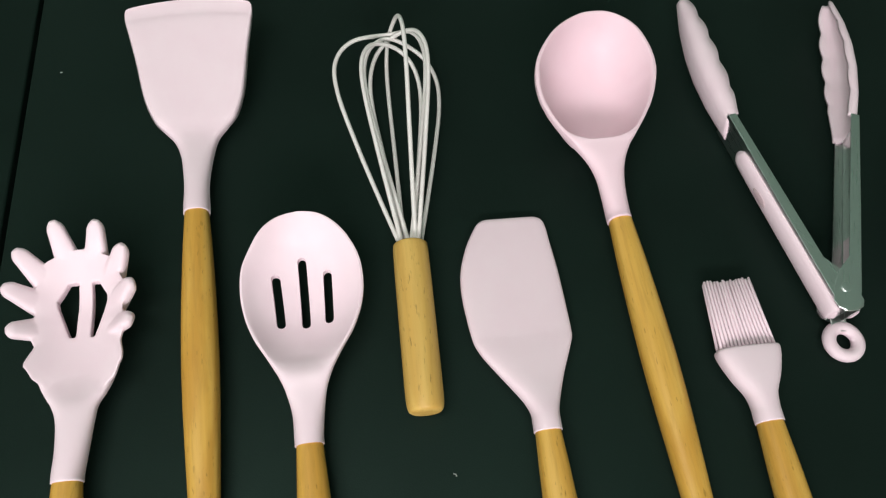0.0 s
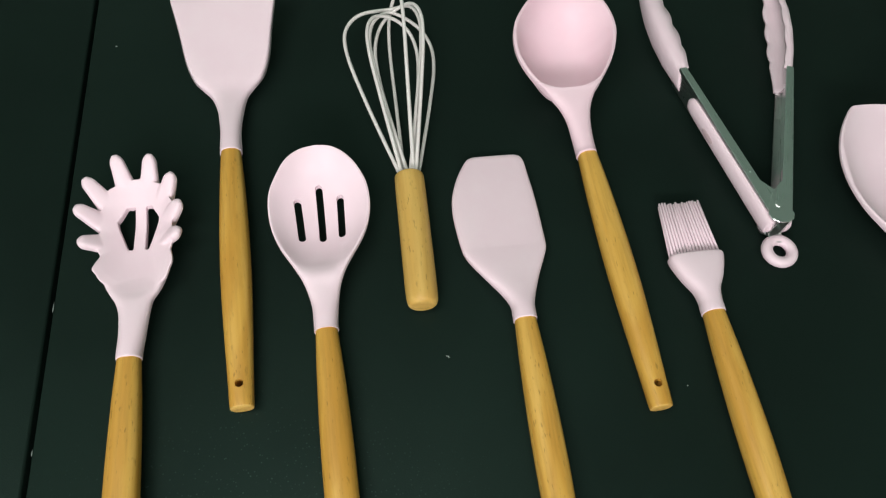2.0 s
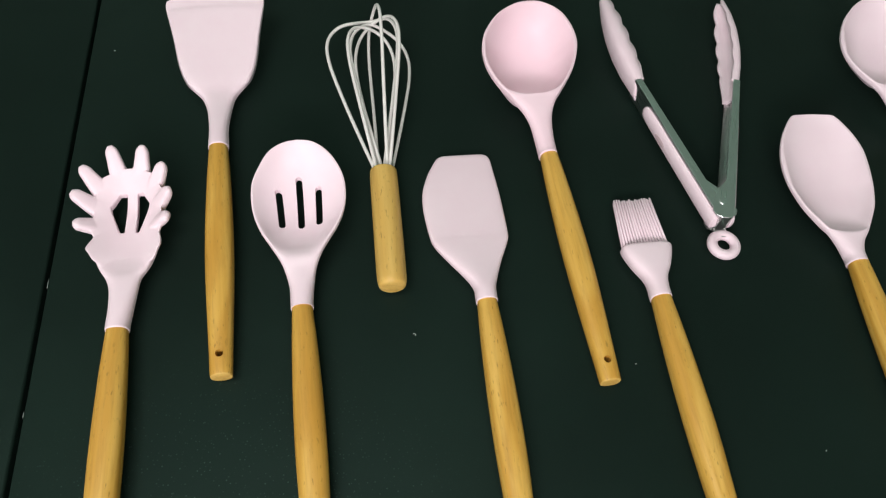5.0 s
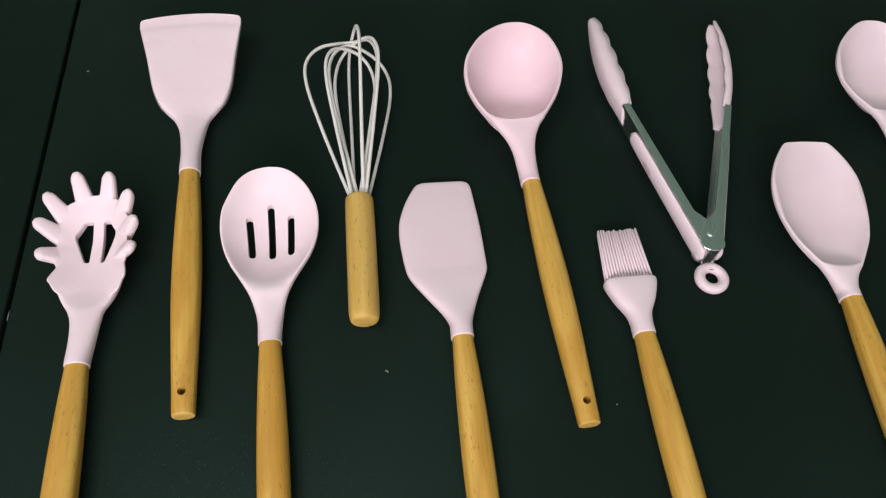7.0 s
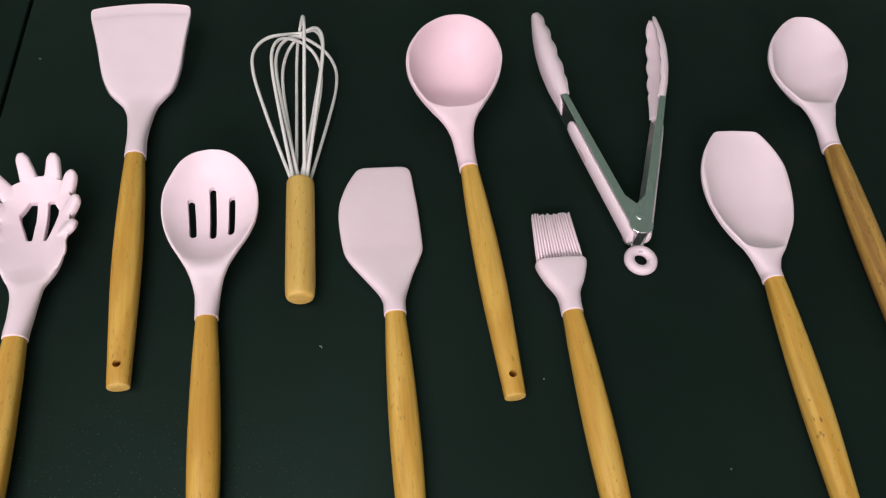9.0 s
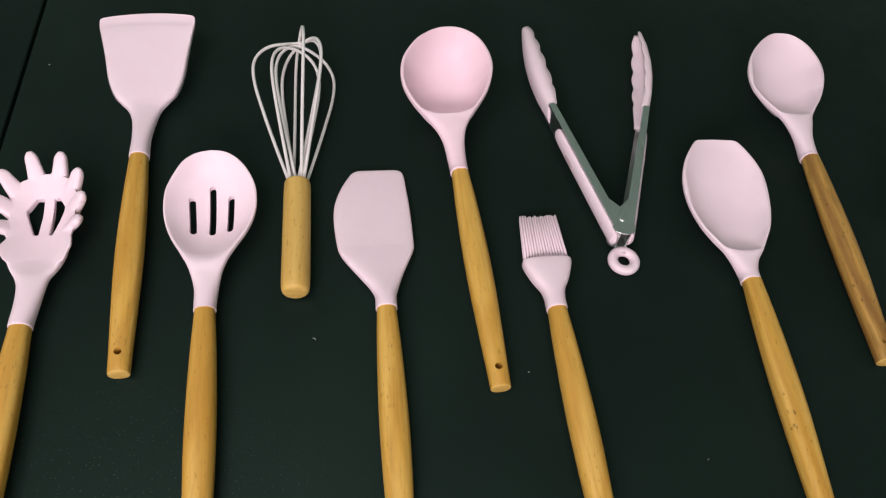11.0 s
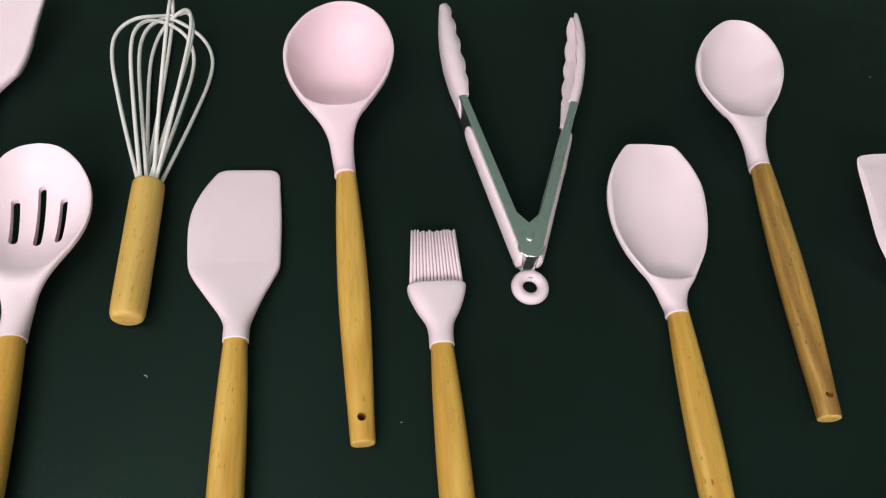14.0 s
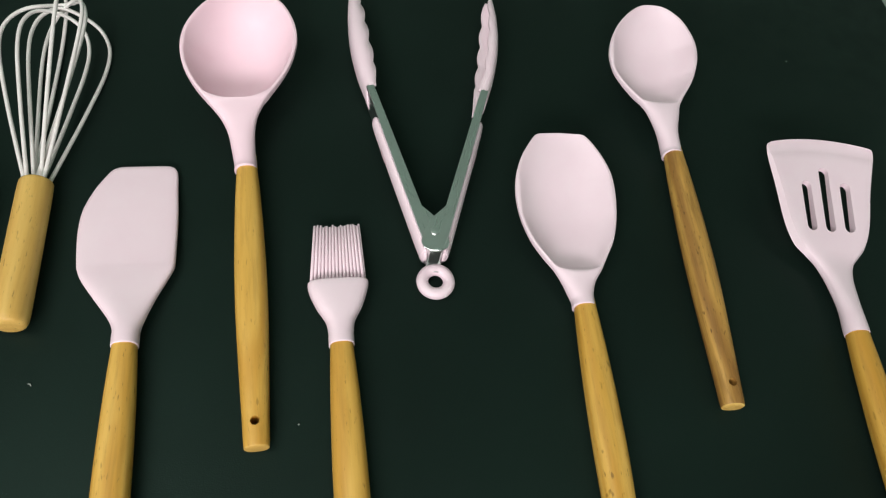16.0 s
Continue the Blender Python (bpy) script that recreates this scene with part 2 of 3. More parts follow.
def cut(bm, outlines, z0=-0.01, z1=0.08):
    """Cuts upright holes of the given outlines through a bmesh."""
    keep = bpy.data.meshes.new("keep")
    bmesh.ops.recalc_face_normals(bm, faces=bm.faces)
    bm.to_mesh(keep)
    bm.free()
    tool = bmesh.new()
    for o in outlines:
        slab(tool, o, z0, z1)
    bmesh.ops.recalc_face_normals(tool, faces=tool.faces)
    cutter = bpy.data.meshes.new("cutter")
    tool.to_mesh(cutter)
    tool.free()
    a, b = new("keep", keep), new("cutter", cutter)
    mod = a.modifiers.new("cut", "BOOLEAN")
    mod.operation, mod.solver, mod.object = "DIFFERENCE", "EXACT", b
    bpy.context.view_layer.update()
    done = bpy.data.meshes.new_from_object(a.evaluated_get(bpy.context.evaluated_depsgraph_get()))
    out = bmesh.new()
    out.from_mesh(done)
    bpy.data.objects.remove(a)
    bpy.data.objects.remove(b)
    for me in (keep, cutter, done):
        bpy.data.meshes.remove(me)
    return out


def sharp_rims(ob, degrees=40):
    """Keeps hard rims hard where holes were cut."""
    me = ob.data
    me.set_sharp_from_angle(angle=radians(degrees))
    return ob


# ---- room ----
def setting(name, bm, material, label):
    return tagged(part(name, bm, material, None, smooth=False), label, name.split("_")[0], kind="structure")


def room():
    bm = bmesh.new()
    box(bm, WALL_W - 0.2, WALL_E + 0.2, WALL_S - 0.2, WALL_N + 0.2, FLOOR - 0.1, FLOOR)
    setting("floor", bm, FLOOR_TILE, "pale tiled floor under the table")
    bm = bmesh.new()
    box(bm, WALL_W - 0.2, WALL_E + 0.2, WALL_S - 0.2, WALL_N + 0.2, CEIL, CEIL + 0.1)
    setting("ceiling", bm, CEILING, "pale green painted ceiling")
    for name, x0, x1, y0, y1 in (("wall_north", WALL_W, WALL_E, WALL_N, WALL_N + 0.15), ("wall_west", WALL_W - 0.15, WALL_W, WALL_S, WALL_N), ("wall_east", WALL_E, WALL_E + 0.15, WALL_S, WALL_N)):
        bm = bmesh.new()
        box(bm, x0, x1, y0, y1, FLOOR, CEIL)
        setting(name, bm, WALL, "plain green painted wall")
    bm = bmesh.new()
    y0, y1 = WALL_S - 0.15, WALL_S
    box(bm, WALL_W, WIN_X[0], y0, y1, FLOOR, CEIL)
    box(bm, WIN_X[1], WALL_E, y0, y1, FLOOR, CEIL)
    box(bm, *WIN_X, y0, y1, FLOOR, WIN_Z0)
    box(bm, *WIN_X, y0, y1, WIN_Z1, CEIL)
    setting("wall_south", bm, WALL, "green painted wall with a wide window opening")


def ceiling_light():
    t = thing("ceiling_light", -0.75, -0.40, 0, "flat white ceiling light over the table", "ceiling light")
    t.matrix_basis = pose(-0.75, -0.40, CEIL - 0.05)
    bm = bmesh.new()
    box(bm, -0.63, 0.63, -0.48, 0.48, 0.0, 0.049, 0.005)
    part("housing", bm, CRUMB, t)


room()
ceiling_light()


# ---- table ----
TABLE_POSE = pose(-0.2545, 0.0, 0.0, 0, 0, 5.41)


def table():
    base = new("table")
    base.matrix_basis = TABLE_POSE
    tagged(base, "dark green matt table made of two butted panels", "table")
    for x0, x1 in ((-0.62, -0.0014), (0.0014, 0.9545)):
        bm = bmesh.new()
        box(bm, x0, x1, -0.75, 0.95, -0.03, 0.0, 0.0016)
        part("panel", bm, TABLE, base)
    bm = bmesh.new()
    box(bm, -0.08, 0.08, -0.74, 0.94, -0.05, -0.032)
    part("batten", bm, TABLE, base)
    for x in (-0.56, 0.88):
        for y in (-0.68, 0.88):
            bm = bmesh.new()
            box(bm, x - 0.025, x + 0.025, y - 0.025, y + 0.025, FLOOR, -0.031, 0.003)
            part("leg", bm, TABLE, base)


table()


# ---- utensils ----
def handle(parent, length=0.188, material=BEECH, wide=1.0, hole=(0.0, 0.0145)):
    """The turned wooden handle, from the joint at y = 0 to its blunt end, with a hanging hole."""
    half = [(0.012, 0.0066, 0.0068, 0.0100), (-0.0005, 0.0070, 0.0072, 0.0100), (-0.03, 0.0086, 0.0082, 0.0098), (-0.07, 0.0098, 0.0089, 0.0096), (-0.105, 0.0099, 0.0088, 0.0093),
            (-0.14, 0.0089, 0.0080, 0.0084), (-0.17, 0.0078, 0.0071, 0.0075), (-0.1855, 0.0073, 0.0066, 0.0070), (-0.1876, 0.0066, 0.0058, 0.0068), (-0.188, 0.0054, 0.0046, 0.0068)]
    bm = bmesh.new()
    loops = []
    for y, w, h, z in spline(half, 4):
        a = np.arange(28) * 2 * math.pi / 28
        n = 2 / 2.35
        x = np.sign(np.cos(a)) * np.abs(np.cos(a)) ** n * w * wide
        zz = np.sign(np.sin(a)) * np.abs(np.sin(a)) ** n * h
        loops.append([(p, y * (length / 0.188 if y < 0 else 1), z + q) for p, q in zip(x, zz)])
    rings(bm, loops)
    x, y = hole[0], -length + hole[1]
    bm = cut(bm, [[(x + 0.0026 * math.cos(t), y + 0.0026 * math.sin(t)) for t in np.arange(20) * math.pi / 10]], -0.01, 0.03)
    ob = sharp_rims(part("handle", bm, material, parent, "yellowish turned beech handle with a hanging hole" if material is BEECH else "brown-streaked beech handle with a hanging hole"))
    # the varnish is thin on the sawn end
    ob.data.materials.append(PALE)
    for f in ob.data.polygons:
        if f.center.y < -length + 0.0016:
            f.material_index = 1
    return ob


def finish_head(bm, parent, label, outlines=(), material=SILICONE):
    if outlines:
        bm = cut(bm, outlines)
    ob = part("head", bm, material, parent, label)
    if outlines:
        sharp_rims(ob)
    return ob


def sleeve(w=0.0077, x=0.0, z=0.0100, h=0.0080):
    return [(-0.0008, x - w, x + w, z, 0, h, 2.2, 0), (0.004, x - w, x + w, z, 0, h, 2.2, 0)]


GROUP = "pink silicone utensils on the table"


def blade_rows(x, wide=1.0):
    """The outline of a turner's blade, with its middle shifted by x at the far edge."""
    rows = sleeve() + [(0.020, -0.0074, 0.0076, 0.0100, 0, 0.0066, 2.3, 0), (0.040, -0.0096, 0.0100, 0.0085, 0, 0.0056, 2.7, 0), (0.052, -0.0135, 0.0135, 0.0090, -0.0005, 0.0046, 3.2, 0),
        (0.0595, -0.0195, 0.0195, 0.0105, -0.001, 0.0040, 4.0, 0), (0.068, -0.0262, 0.0262, 0.0130, -0.0015, 0.0036, 5.5, 0), (0.083, -0.0315, 0.0315, 0.0170, -0.002, 0.0031, 8, 0.001), (0.108, -0.0355, 0.0355, 0.0235, -0.002, 0.0024, 8, 0.003),
        (0.1270, -0.0391, 0.0391, 0.0288, -0.002, 0.0019, 8, 0.0052), (0.1335, -0.0402, 0.0402, 0.0305, -0.002, 0.0011, 8, 0.0058), (0.1388, -0.0402, 0.0402, 0.0322, -0.002, 0.0008, 8, 0.006), (0.1408, -0.0388, 0.0388, 0.0330, -0.002, 0.0007, 8, 0.0062), (0.1418, -0.0355, 0.0355, 0.0334, -0.002, 0.0005, 8, 0.006)]
    return [(y, a * (wide if y > 0.05 else 1) + x * max(y, 0) / 0.14, b * (wide if y > 0.05 else 1) + x * max(y, 0) / 0.14, *more) for y, a, b, *more in rows]


def solid_turner():
    t = thing("turner", -0.1535, 0.1501, 8.52, "pale pink silicone turner with a wide solid blade and beech handle", "turner", GROUP)
    bm = bmesh.new()
    shell(bm, blade_rows(0.0024), bevel=0.0016)
    finish_head(bm, t, "wide solid pale pink silicone blade")
    handle(t)


def slotted_turner():
    t = thing("slotted_turner", 0.5188, 0.0481, -0.78, "pale pink silicone turner with three slots and beech handle", "turner", GROUP)
    bm = bmesh.new()
    shell(bm, blade_rows(-0.0008, 1.045), bevel=0.003)
    finish_head(bm, t, "pale pink silicone blade with three long slots", [capsule_outline(-0.0145, 0.080, -0.0150, 0.1105, 0.0038), capsule_outline(0.0, 0.080, 0.0, 0.1215, 0.0038), capsule_outline(0.0145, 0.080, 0.0150, 0.1105, 0.0038)])
    handle(t)


def slotted_spoon():
    t = thing("slotted_spoon", -0.0775, 0.0142, 8.18, "pale pink silicone spoon with three slots and beech handle", "spoon", GROUP)
    bm = bmesh.new()
    shell(bm, sleeve(0.0078) + [(0.016, -0.0078, 0.0094, 0.0115, 0, 0.0066, 2.2, 0), (0.027, -0.0100, 0.0117, 0.0140, -0.001, 0.0054, 2.4, 0), (0.035, -0.0128, 0.0148, 0.0160, -0.0010, 0.0047, 3, 0), (0.041, -0.0158, 0.0180, 0.0172, -0.0030, 0.0040, 4, 0), (0.048, -0.0196, 0.0226, 0.0183, -0.0068, 0.0033, 6, 0),
        (0.058, -0.0250, 0.0295, 0.0195, -0.0108, 0.0026, 8, 0), (0.070, -0.0290, 0.0350, 0.0205, -0.0135, 0.0024, 8, 0), (0.083, -0.0306, 0.0376, 0.0225, -0.0140, 0.0023, 8, 0), (0.097, -0.0290, 0.0368, 0.0260, -0.0135, 0.0022, 8, 0),
        (0.109, -0.0225, 0.0315, 0.0305, -0.0115, 0.0020, 8, 0), (0.1165, -0.0165, 0.0252, 0.0338, -0.0075, 0.0019, 8, 0), (0.1210, -0.0100, 0.0192, 0.0354, -0.004, 0.0018, 7, 0), (0.1232, -0.0036, 0.0136, 0.0362, -0.0015, 0.0016, 6, 0), (0.1244, 0.0034, 0.0070, 0.0365, 0, 0.0010, 3, 0)], nv=32, dish=2.5, rim=0.0016)
    finish_head(bm, t, "oval pale pink silicone bowl with three slots", [capsule_outline(-0.0106, 0.0675, -0.0116, 0.0935, 0.0025), capsule_outline(0.0032, 0.0665, 0.0038, 0.102, 0.0025), capsule_outline(0.0164, 0.0675, 0.0176, 0.0935, 0.0025)])
    handle(t)


def scraper():
    t = thing("scraper_spatula", 0.0500, 0.0219, 6.03, "pale pink silicone scraper with a flat slanted blade and beech handle", "spatula", GROUP)
    bm = bmesh.new()
    shell(bm, sleeve(0.0078) + [(0.010, -0.0080, 0.0081, 0.0100, 0, 0.0075, 2.2, 0), (0.018, -0.0116, 0.0104, 0.0095, 0, 0.0066, 2.4, 0), (0.031, -0.0205, 0.0152, 0.0085, 0, 0.0052, 3, 0), (0.044, -0.0292, 0.0210, 0.0075, 0, 0.0042, 4, 0),
        (0.0515, -0.0328, 0.0240, 0.0068, 0, 0.0038, 5, 0), (0.0565, -0.0340, 0.0246, 0.0064, 0, 0.0036, 5, 0), (0.068, -0.0354, 0.0246, 0.0058, 0, 0.0034, 5, 0), (0.084, -0.0364, 0.0244, 0.0051, 0, 0.0031, 5, 0), (0.099, -0.0351, 0.0238, 0.0045, 0, 0.0028, 5, 0), (0.1145, -0.0300, 0.0227, 0.0038, 0, 0.0024, 5, 0),
        (0.126, -0.0240, 0.0219, 0.0032, 0, 0.0020, 5, 0), (0.1310, -0.0205, 0.0200, 0.0030, 0, 0.0017, 5, 0), (0.1332, -0.0165, 0.0165, 0.0030, 0, 0.0011, 5, 0)])
    finish_head(bm, t, "flat pale pink silicone blade with a slanted side")
    handle(t, 0.186)


def ladle():
    t = thing("ladle", 0.1047, 0.1518, 8.11, "pink silicone ladle with a deep round bowl and beech handle", "ladle", GROUP)
    rows = sleeve(0.0075, -0.0008, 0.0110) + [(0.014, -0.0096, 0.0062, 0.0150, 0, 0.0066, 2.2, 0), (0.026, -0.0118, 0.0068, 0.0200, 0, 0.0056, 2.3, 0), (0.036, -0.0168, 0.0096, 0.0245, 0, 0.0050, 2.6, 0), (0.0445, -0.0232, 0.0144, 0.0280, 0, 0.0044, 4, 0),
        (0.0475, -0.0256, 0.0168, 0.0294, 0, 0.0042, 6, 0), (0.0500, -0.0274, 0.0188, 0.0304, -0.0110, 0.0038, 8, 0), (0.0525, -0.0292, 0.0205, 0.0311, -0.0180, 0.0034, 9, 0), (0.056, -0.0314, 0.0230, 0.0320, -0.0225, 0.0032, 10, 0), (0.062, -0.0346, 0.0270, 0.0336, -0.0265, 0.0030, 10, 0), (0.070, -0.0382, 0.0318, 0.0358, -0.0280, 0.0028, 10, 0), (0.080, -0.0411, 0.0362, 0.0385, -0.0300, 0.0028, 10, 0), (0.092, -0.0415, 0.0392, 0.0420, -0.0300, 0.0028, 10, 0), (0.104, -0.0380, 0.0380, 0.0455, -0.0285, 0.0028, 10, 0),
        (0.115, -0.0300, 0.0332, 0.0492, -0.0240, 0.0028, 9, 0), (0.1215, -0.0228, 0.0276, 0.0513, -0.0170, 0.0028, 8, 0), (0.1258, -0.0150, 0.0212, 0.0528, -0.0085, 0.0026, 7, 0), (0.1282, -0.0090, 0.0158, 0.0536, -0.0015, 0.0024, 6, 0), (0.1297, -0.0032, 0.0108, 0.0540, 0, 0.0020, 5, 0), (0.1302, 0.0022, 0.0062, 0.0541, 0, 0.0012, 3, 0)]
    # the rim climbs gently away from the handle
    slim = lambda y: 0.0013 * math.exp(-(((y - 0.046) / 0.014) ** 2))
    rows = [(y + 0.05 * max(y - 0.075, 0), a + 0.012 * max(y, 0) + slim(y), b + 0.010 * max(y, 0) - slim(y), 0.011 + (z - 0.011) * 0.86, *more) for y, a, b, z, *more in rows]
    bm = bmesh.new()
    shell(bm, rows, steps=7, nv=56, dish=2.6, rim=0.0024, mouth=(0.0468, 0.038, 0.0375))
    finish_head(bm, t, "deep round pink silicone bowl with a thick rim", material=BOUNCE_PINK)
    handle(t, 0.190)


def mixing_spoon():
    t = thing("mixing_spoon", 0.3309, 0.0595, 3.0, "pale pink silicone spoon with a flat tip and beech handle", "spoon", GROUP)
    bm = bmesh.new()
    shell(bm, sleeve(0.0075, -0.0008) + [(0.008, -0.0102, 0.0068, 0.011, 0, 0.0072, 2.2, 0), (0.016, -0.0138, 0.009, 0.013, 0, 0.006, 2.4, 0), (0.0237, -0.018, 0.014, 0.01481, -0.0030, 0.005, 3, 0), (0.02844, -0.0212, 0.0166, 0.01537, -0.0072, 0.0042, 4, 0), (0.03372, -0.0248, 0.0194, 0.01601, -0.0100, 0.0036, 6, 0),
        (0.0448, -0.0314, 0.0252, 0.01725, -0.01177, 0.0028, 8, 0), (0.05799, -0.036, 0.0294, 0.01808, -0.01274, 0.0025, 8, 0), (0.07066, -0.0383, 0.0318, 0.01894, -0.01276, 0.0024, 8, 0), (0.08434, -0.0387, 0.0329, 0.0203, -0.0119, 0.0023, 8, 0), (0.09757, -0.0367, 0.0318, 0.0223, -0.0102, 0.0022, 8, 0),
        (0.11081, -0.0318, 0.0274, 0.024, -0.00765, 0.002, 8, 0.0005), (0.122, -0.025, 0.0214, 0.0253, -0.00467, 0.0017, 8, 0.0018), (0.1275, -0.0208, 0.0172, 0.026, -0.00255, 0.0014, 8, 0.0026), (0.1288, -0.0188, 0.0152, 0.0262, -0.0017, 0.0009, 8, 0.0026)], nv=44, dish=2.5, rim=0.0018, mouth=(0.0215, 0.036, 0.0325))
    finish_head(bm, t, "pale pink silicone bowl with a squared tip")
    handle(t)


def serving_spoon():
    t = thing("serving_spoon", 0.4148, 0.1897, 1.56, "pale pink silicone spoon with a brown-streaked beech handle", "spoon", GROUP)
    bm = bmesh.new()
    shell(bm, sleeve(0.0075, -0.0010) + [(0.018, -0.0118, 0.0052, 0.0150, 0, 0.0064, 2.2, 0), (0.031, -0.0172, 0.0072, 0.0190, 0, 0.0054, 2.4, 0), (0.038, -0.0212, 0.0084, 0.0206, -0.001, 0.0046, 3, 0), (0.043, -0.0255, 0.0106, 0.0218, -0.0055, 0.0040, 4, 0), (0.049, -0.0310, 0.0142, 0.0232, -0.0105, 0.0034, 6, 0),
        (0.057, -0.0370, 0.0194, 0.0250, -0.0135, 0.0028, 8, 0), (0.067, -0.0420, 0.0242, 0.0270, -0.0160, 0.0026, 8, 0), (0.080, -0.0440, 0.0280, 0.0300, -0.0170, 0.0025, 8, 0), (0.093, -0.0414, 0.0284, 0.0325, -0.0160, 0.0024, 8, 0), (0.105, -0.0358, 0.0250, 0.0350, -0.0130, 0.0022, 8, 0),
        (0.1150, -0.0280, 0.0192, 0.0373, -0.0090, 0.0020, 8, 0), (0.1205, -0.0220, 0.0132, 0.0387, -0.006, 0.0019, 7, 0), (0.1240, -0.0168, 0.0078, 0.0396, -0.003, 0.0018, 6, 0), (0.1259, -0.0120, 0.0026, 0.0400, -0.001, 0.0015, 5, 0), (0.1267, -0.0062, -0.0036, 0.0402, 0, 0.0009, 3, 0)], nv=44, dish=2.5, rim=0.0018, mouth=(0.0375, 0.034, 0.0325))
    finish_head(bm, t, "oval pale pink silicone bowl")
    handle(t, 0.195, STREAKED)


def pastry_brush():
    t = thing("pastry_brush", 0.1752, 0.0273, 6.72, "pale pink silicone pastry brush with beech handle", "brush", GROUP)
    bm = bmesh.new()
    shell(bm, sleeve(0.0078) + [(0.008, -0.0077, 0.0080, 0.0100, 0, 0.0078, 2.2, 0), (0.0155, -0.0090, 0.0094, 0.0100, 0, 0.0078, 2.4, 0), (0.025, -0.0140, 0.0144, 0.0098, 0, 0.0078, 2.8, 0), (0.035, -0.0178, 0.0182, 0.0094, 0, 0.0078, 3.2, 0),
        (0.0405, -0.0188, 0.0195, 0.0090, 0, 0.0077, 3.5, 0), (0.0424, -0.0182, 0.0190, 0.0090, 0, 0.0072, 3.5, 0), (0.0428, -0.0172, 0.0180, 0.0090, 0, 0.0062, 3.5, 0)])
    head = finish_head(bm, t, "flared pale pink silicone ferrule")
    bm = bmesh.new()
    loops = []
    for y, r in ((0, 0.00098), (0.034, 0.0009), (0.0437, 0.00082), (0.0443, 0.0005)):
        loops.append([(r * math.cos(a), y, r * math.sin(a)) for a in np.arange(8) * math.pi / 4])
    rings(bm, loops)
    first = part("bristle", bm, SILICONE, head)
    rnd = random.Random(5)
    for row in range(4):
        for i in range(15):
            u = (i + (0.5 if row % 2 else 0)) / 14.5 * 2 - 1
            b = first if row == i == 0 else new("bristle", first.data)
            b.parent = head
            b.matrix_basis = pose(0.0005 + 0.0168 * u, 0.0420, 0.0122 - 0.0026 * row, -6 + 1.8 * row + rnd.uniform(-0.3, 0.3), 0, 3.0 * u - 2.2 + rnd.uniform(-0.2, 0.2)) @ Matrix.Diagonal((1, rnd.uniform(0.97, 1.03), 1, 1))
    handle(t, 0.186)


def lobed_bowl(bm, cx, cy, tips, gaps, neck):
    """A shallow bowl whose edge runs out into blunt teeth that curve up. Tips: degrees, reach, height; gaps: degrees, reach;
    neck: degrees, reach, height of the smooth part that runs into the stem. The first and last tips are its shoulders."""
    marks = sorted([(a, r, 0) for a, r in gaps] + [(a, r, 1) for a, r, _ in (tips[0], tips[-1])] + [(a, r, 2) for a, r, _ in neck])
    first = marks[0]
    marks.append((first[0] + 360, *first[1:]))
    high = sorted(tips + neck)
    high.append((high[0][0] + 360, *high[0][1:]))
    ta, tr, tz = np.array(high).T
    count, steps = 360, 13
    edge, low, rise = [], 0.0062, []
    for k in range(count):
        a = first[0] + 360 * k / count
        i = max(n for n in range(len(marks) - 1) if marks[n][0] <= a)
        (a0, r0, k0), (a1, r1, k1) = marks[i], marks[i + 1]
        u = (a - a0) / (a1 - a0)
        f = u * u * (3 - 2 * u)
        edge.append((radians(a), r0 + (r1 - r0) * f))
        rise.append((np.interp(a, ta, tr), np.interp(a, ta, tz)))
    # even out the reach and the height round the bowl
    window = np.hanning(33)[1:-1]
    rise = np.array(rise)
    rise = np.stack([np.convolve(np.r_[c[-15:], c, c[:15]], window / window.sum(), "valid") for c in rise.T], 1)

    def skin(sign):
        rows = []
        for n in range(1, steps + 1):
            q = n / steps
            row = []
            for (a, r), (rr, zz) in zip(edge, rise):
                rho = r * q
                h = 0.0027 * max(0.3, 1 - q**9) ** 0.5
                z = low + (zz - low) * (rho / rr) ** 2.1 + sign * h
                row.append((cx + rho * math.cos(a), cy + rho * math.sin(a), z))
            rows.append(row)
        return rows

    top, under = skin(1), skin(-1)
    loops = under + top[::-1]
    rings(bm, loops)


def teeth(bm, cx, cy, tips, low=0.0062):
    """Blunt flat-sided teeth that follow the bowl's curve outwards. Tips: degrees, reach, height."""
    for a, reach, height in tips:
        reach += 0.0016
        out, across = Vector((math.cos(radians(a)), math.sin(radians(a)), 0)), Vector((-math.sin(radians(a)), math.cos(radians(a)), 0))
        wide = 0.0060
        loops = []
        for q in (0.56, 0.62, 0.70, 0.80, 0.88, 0.93, 0.965, 0.988, 1.0):
            tip = max(0.0, (q - 0.86) / 0.14)
            size = max(0.15, 1 - tip**3) ** 0.5
            w = wide * (1.3 - 0.45 * min(1.0, (q - 0.56) / 0.32)) * size
            h = 0.0037 * size
            z = low + (height - low) * q**2.1 - 0.0009 - 0.0026 * max(0.0, (0.78 - q) / 0.36)
            slope = (height - low) * 2.1 * q**1.1 / reach
            up = (Vector((0, 0, 1)) - out * slope).normalized()
            mid = Vector((cx, cy, z)) + out * reach * q
            loops.append([mid + across * (w * math.copysign(abs(math.cos(b)) ** 0.7, math.cos(b))) + up * (h * math.copysign(abs(math.sin(b)) ** 0.7, math.sin(b))) for b in np.arange(16) * math.pi / 8 + 0.01])
        rings(bm, loops)


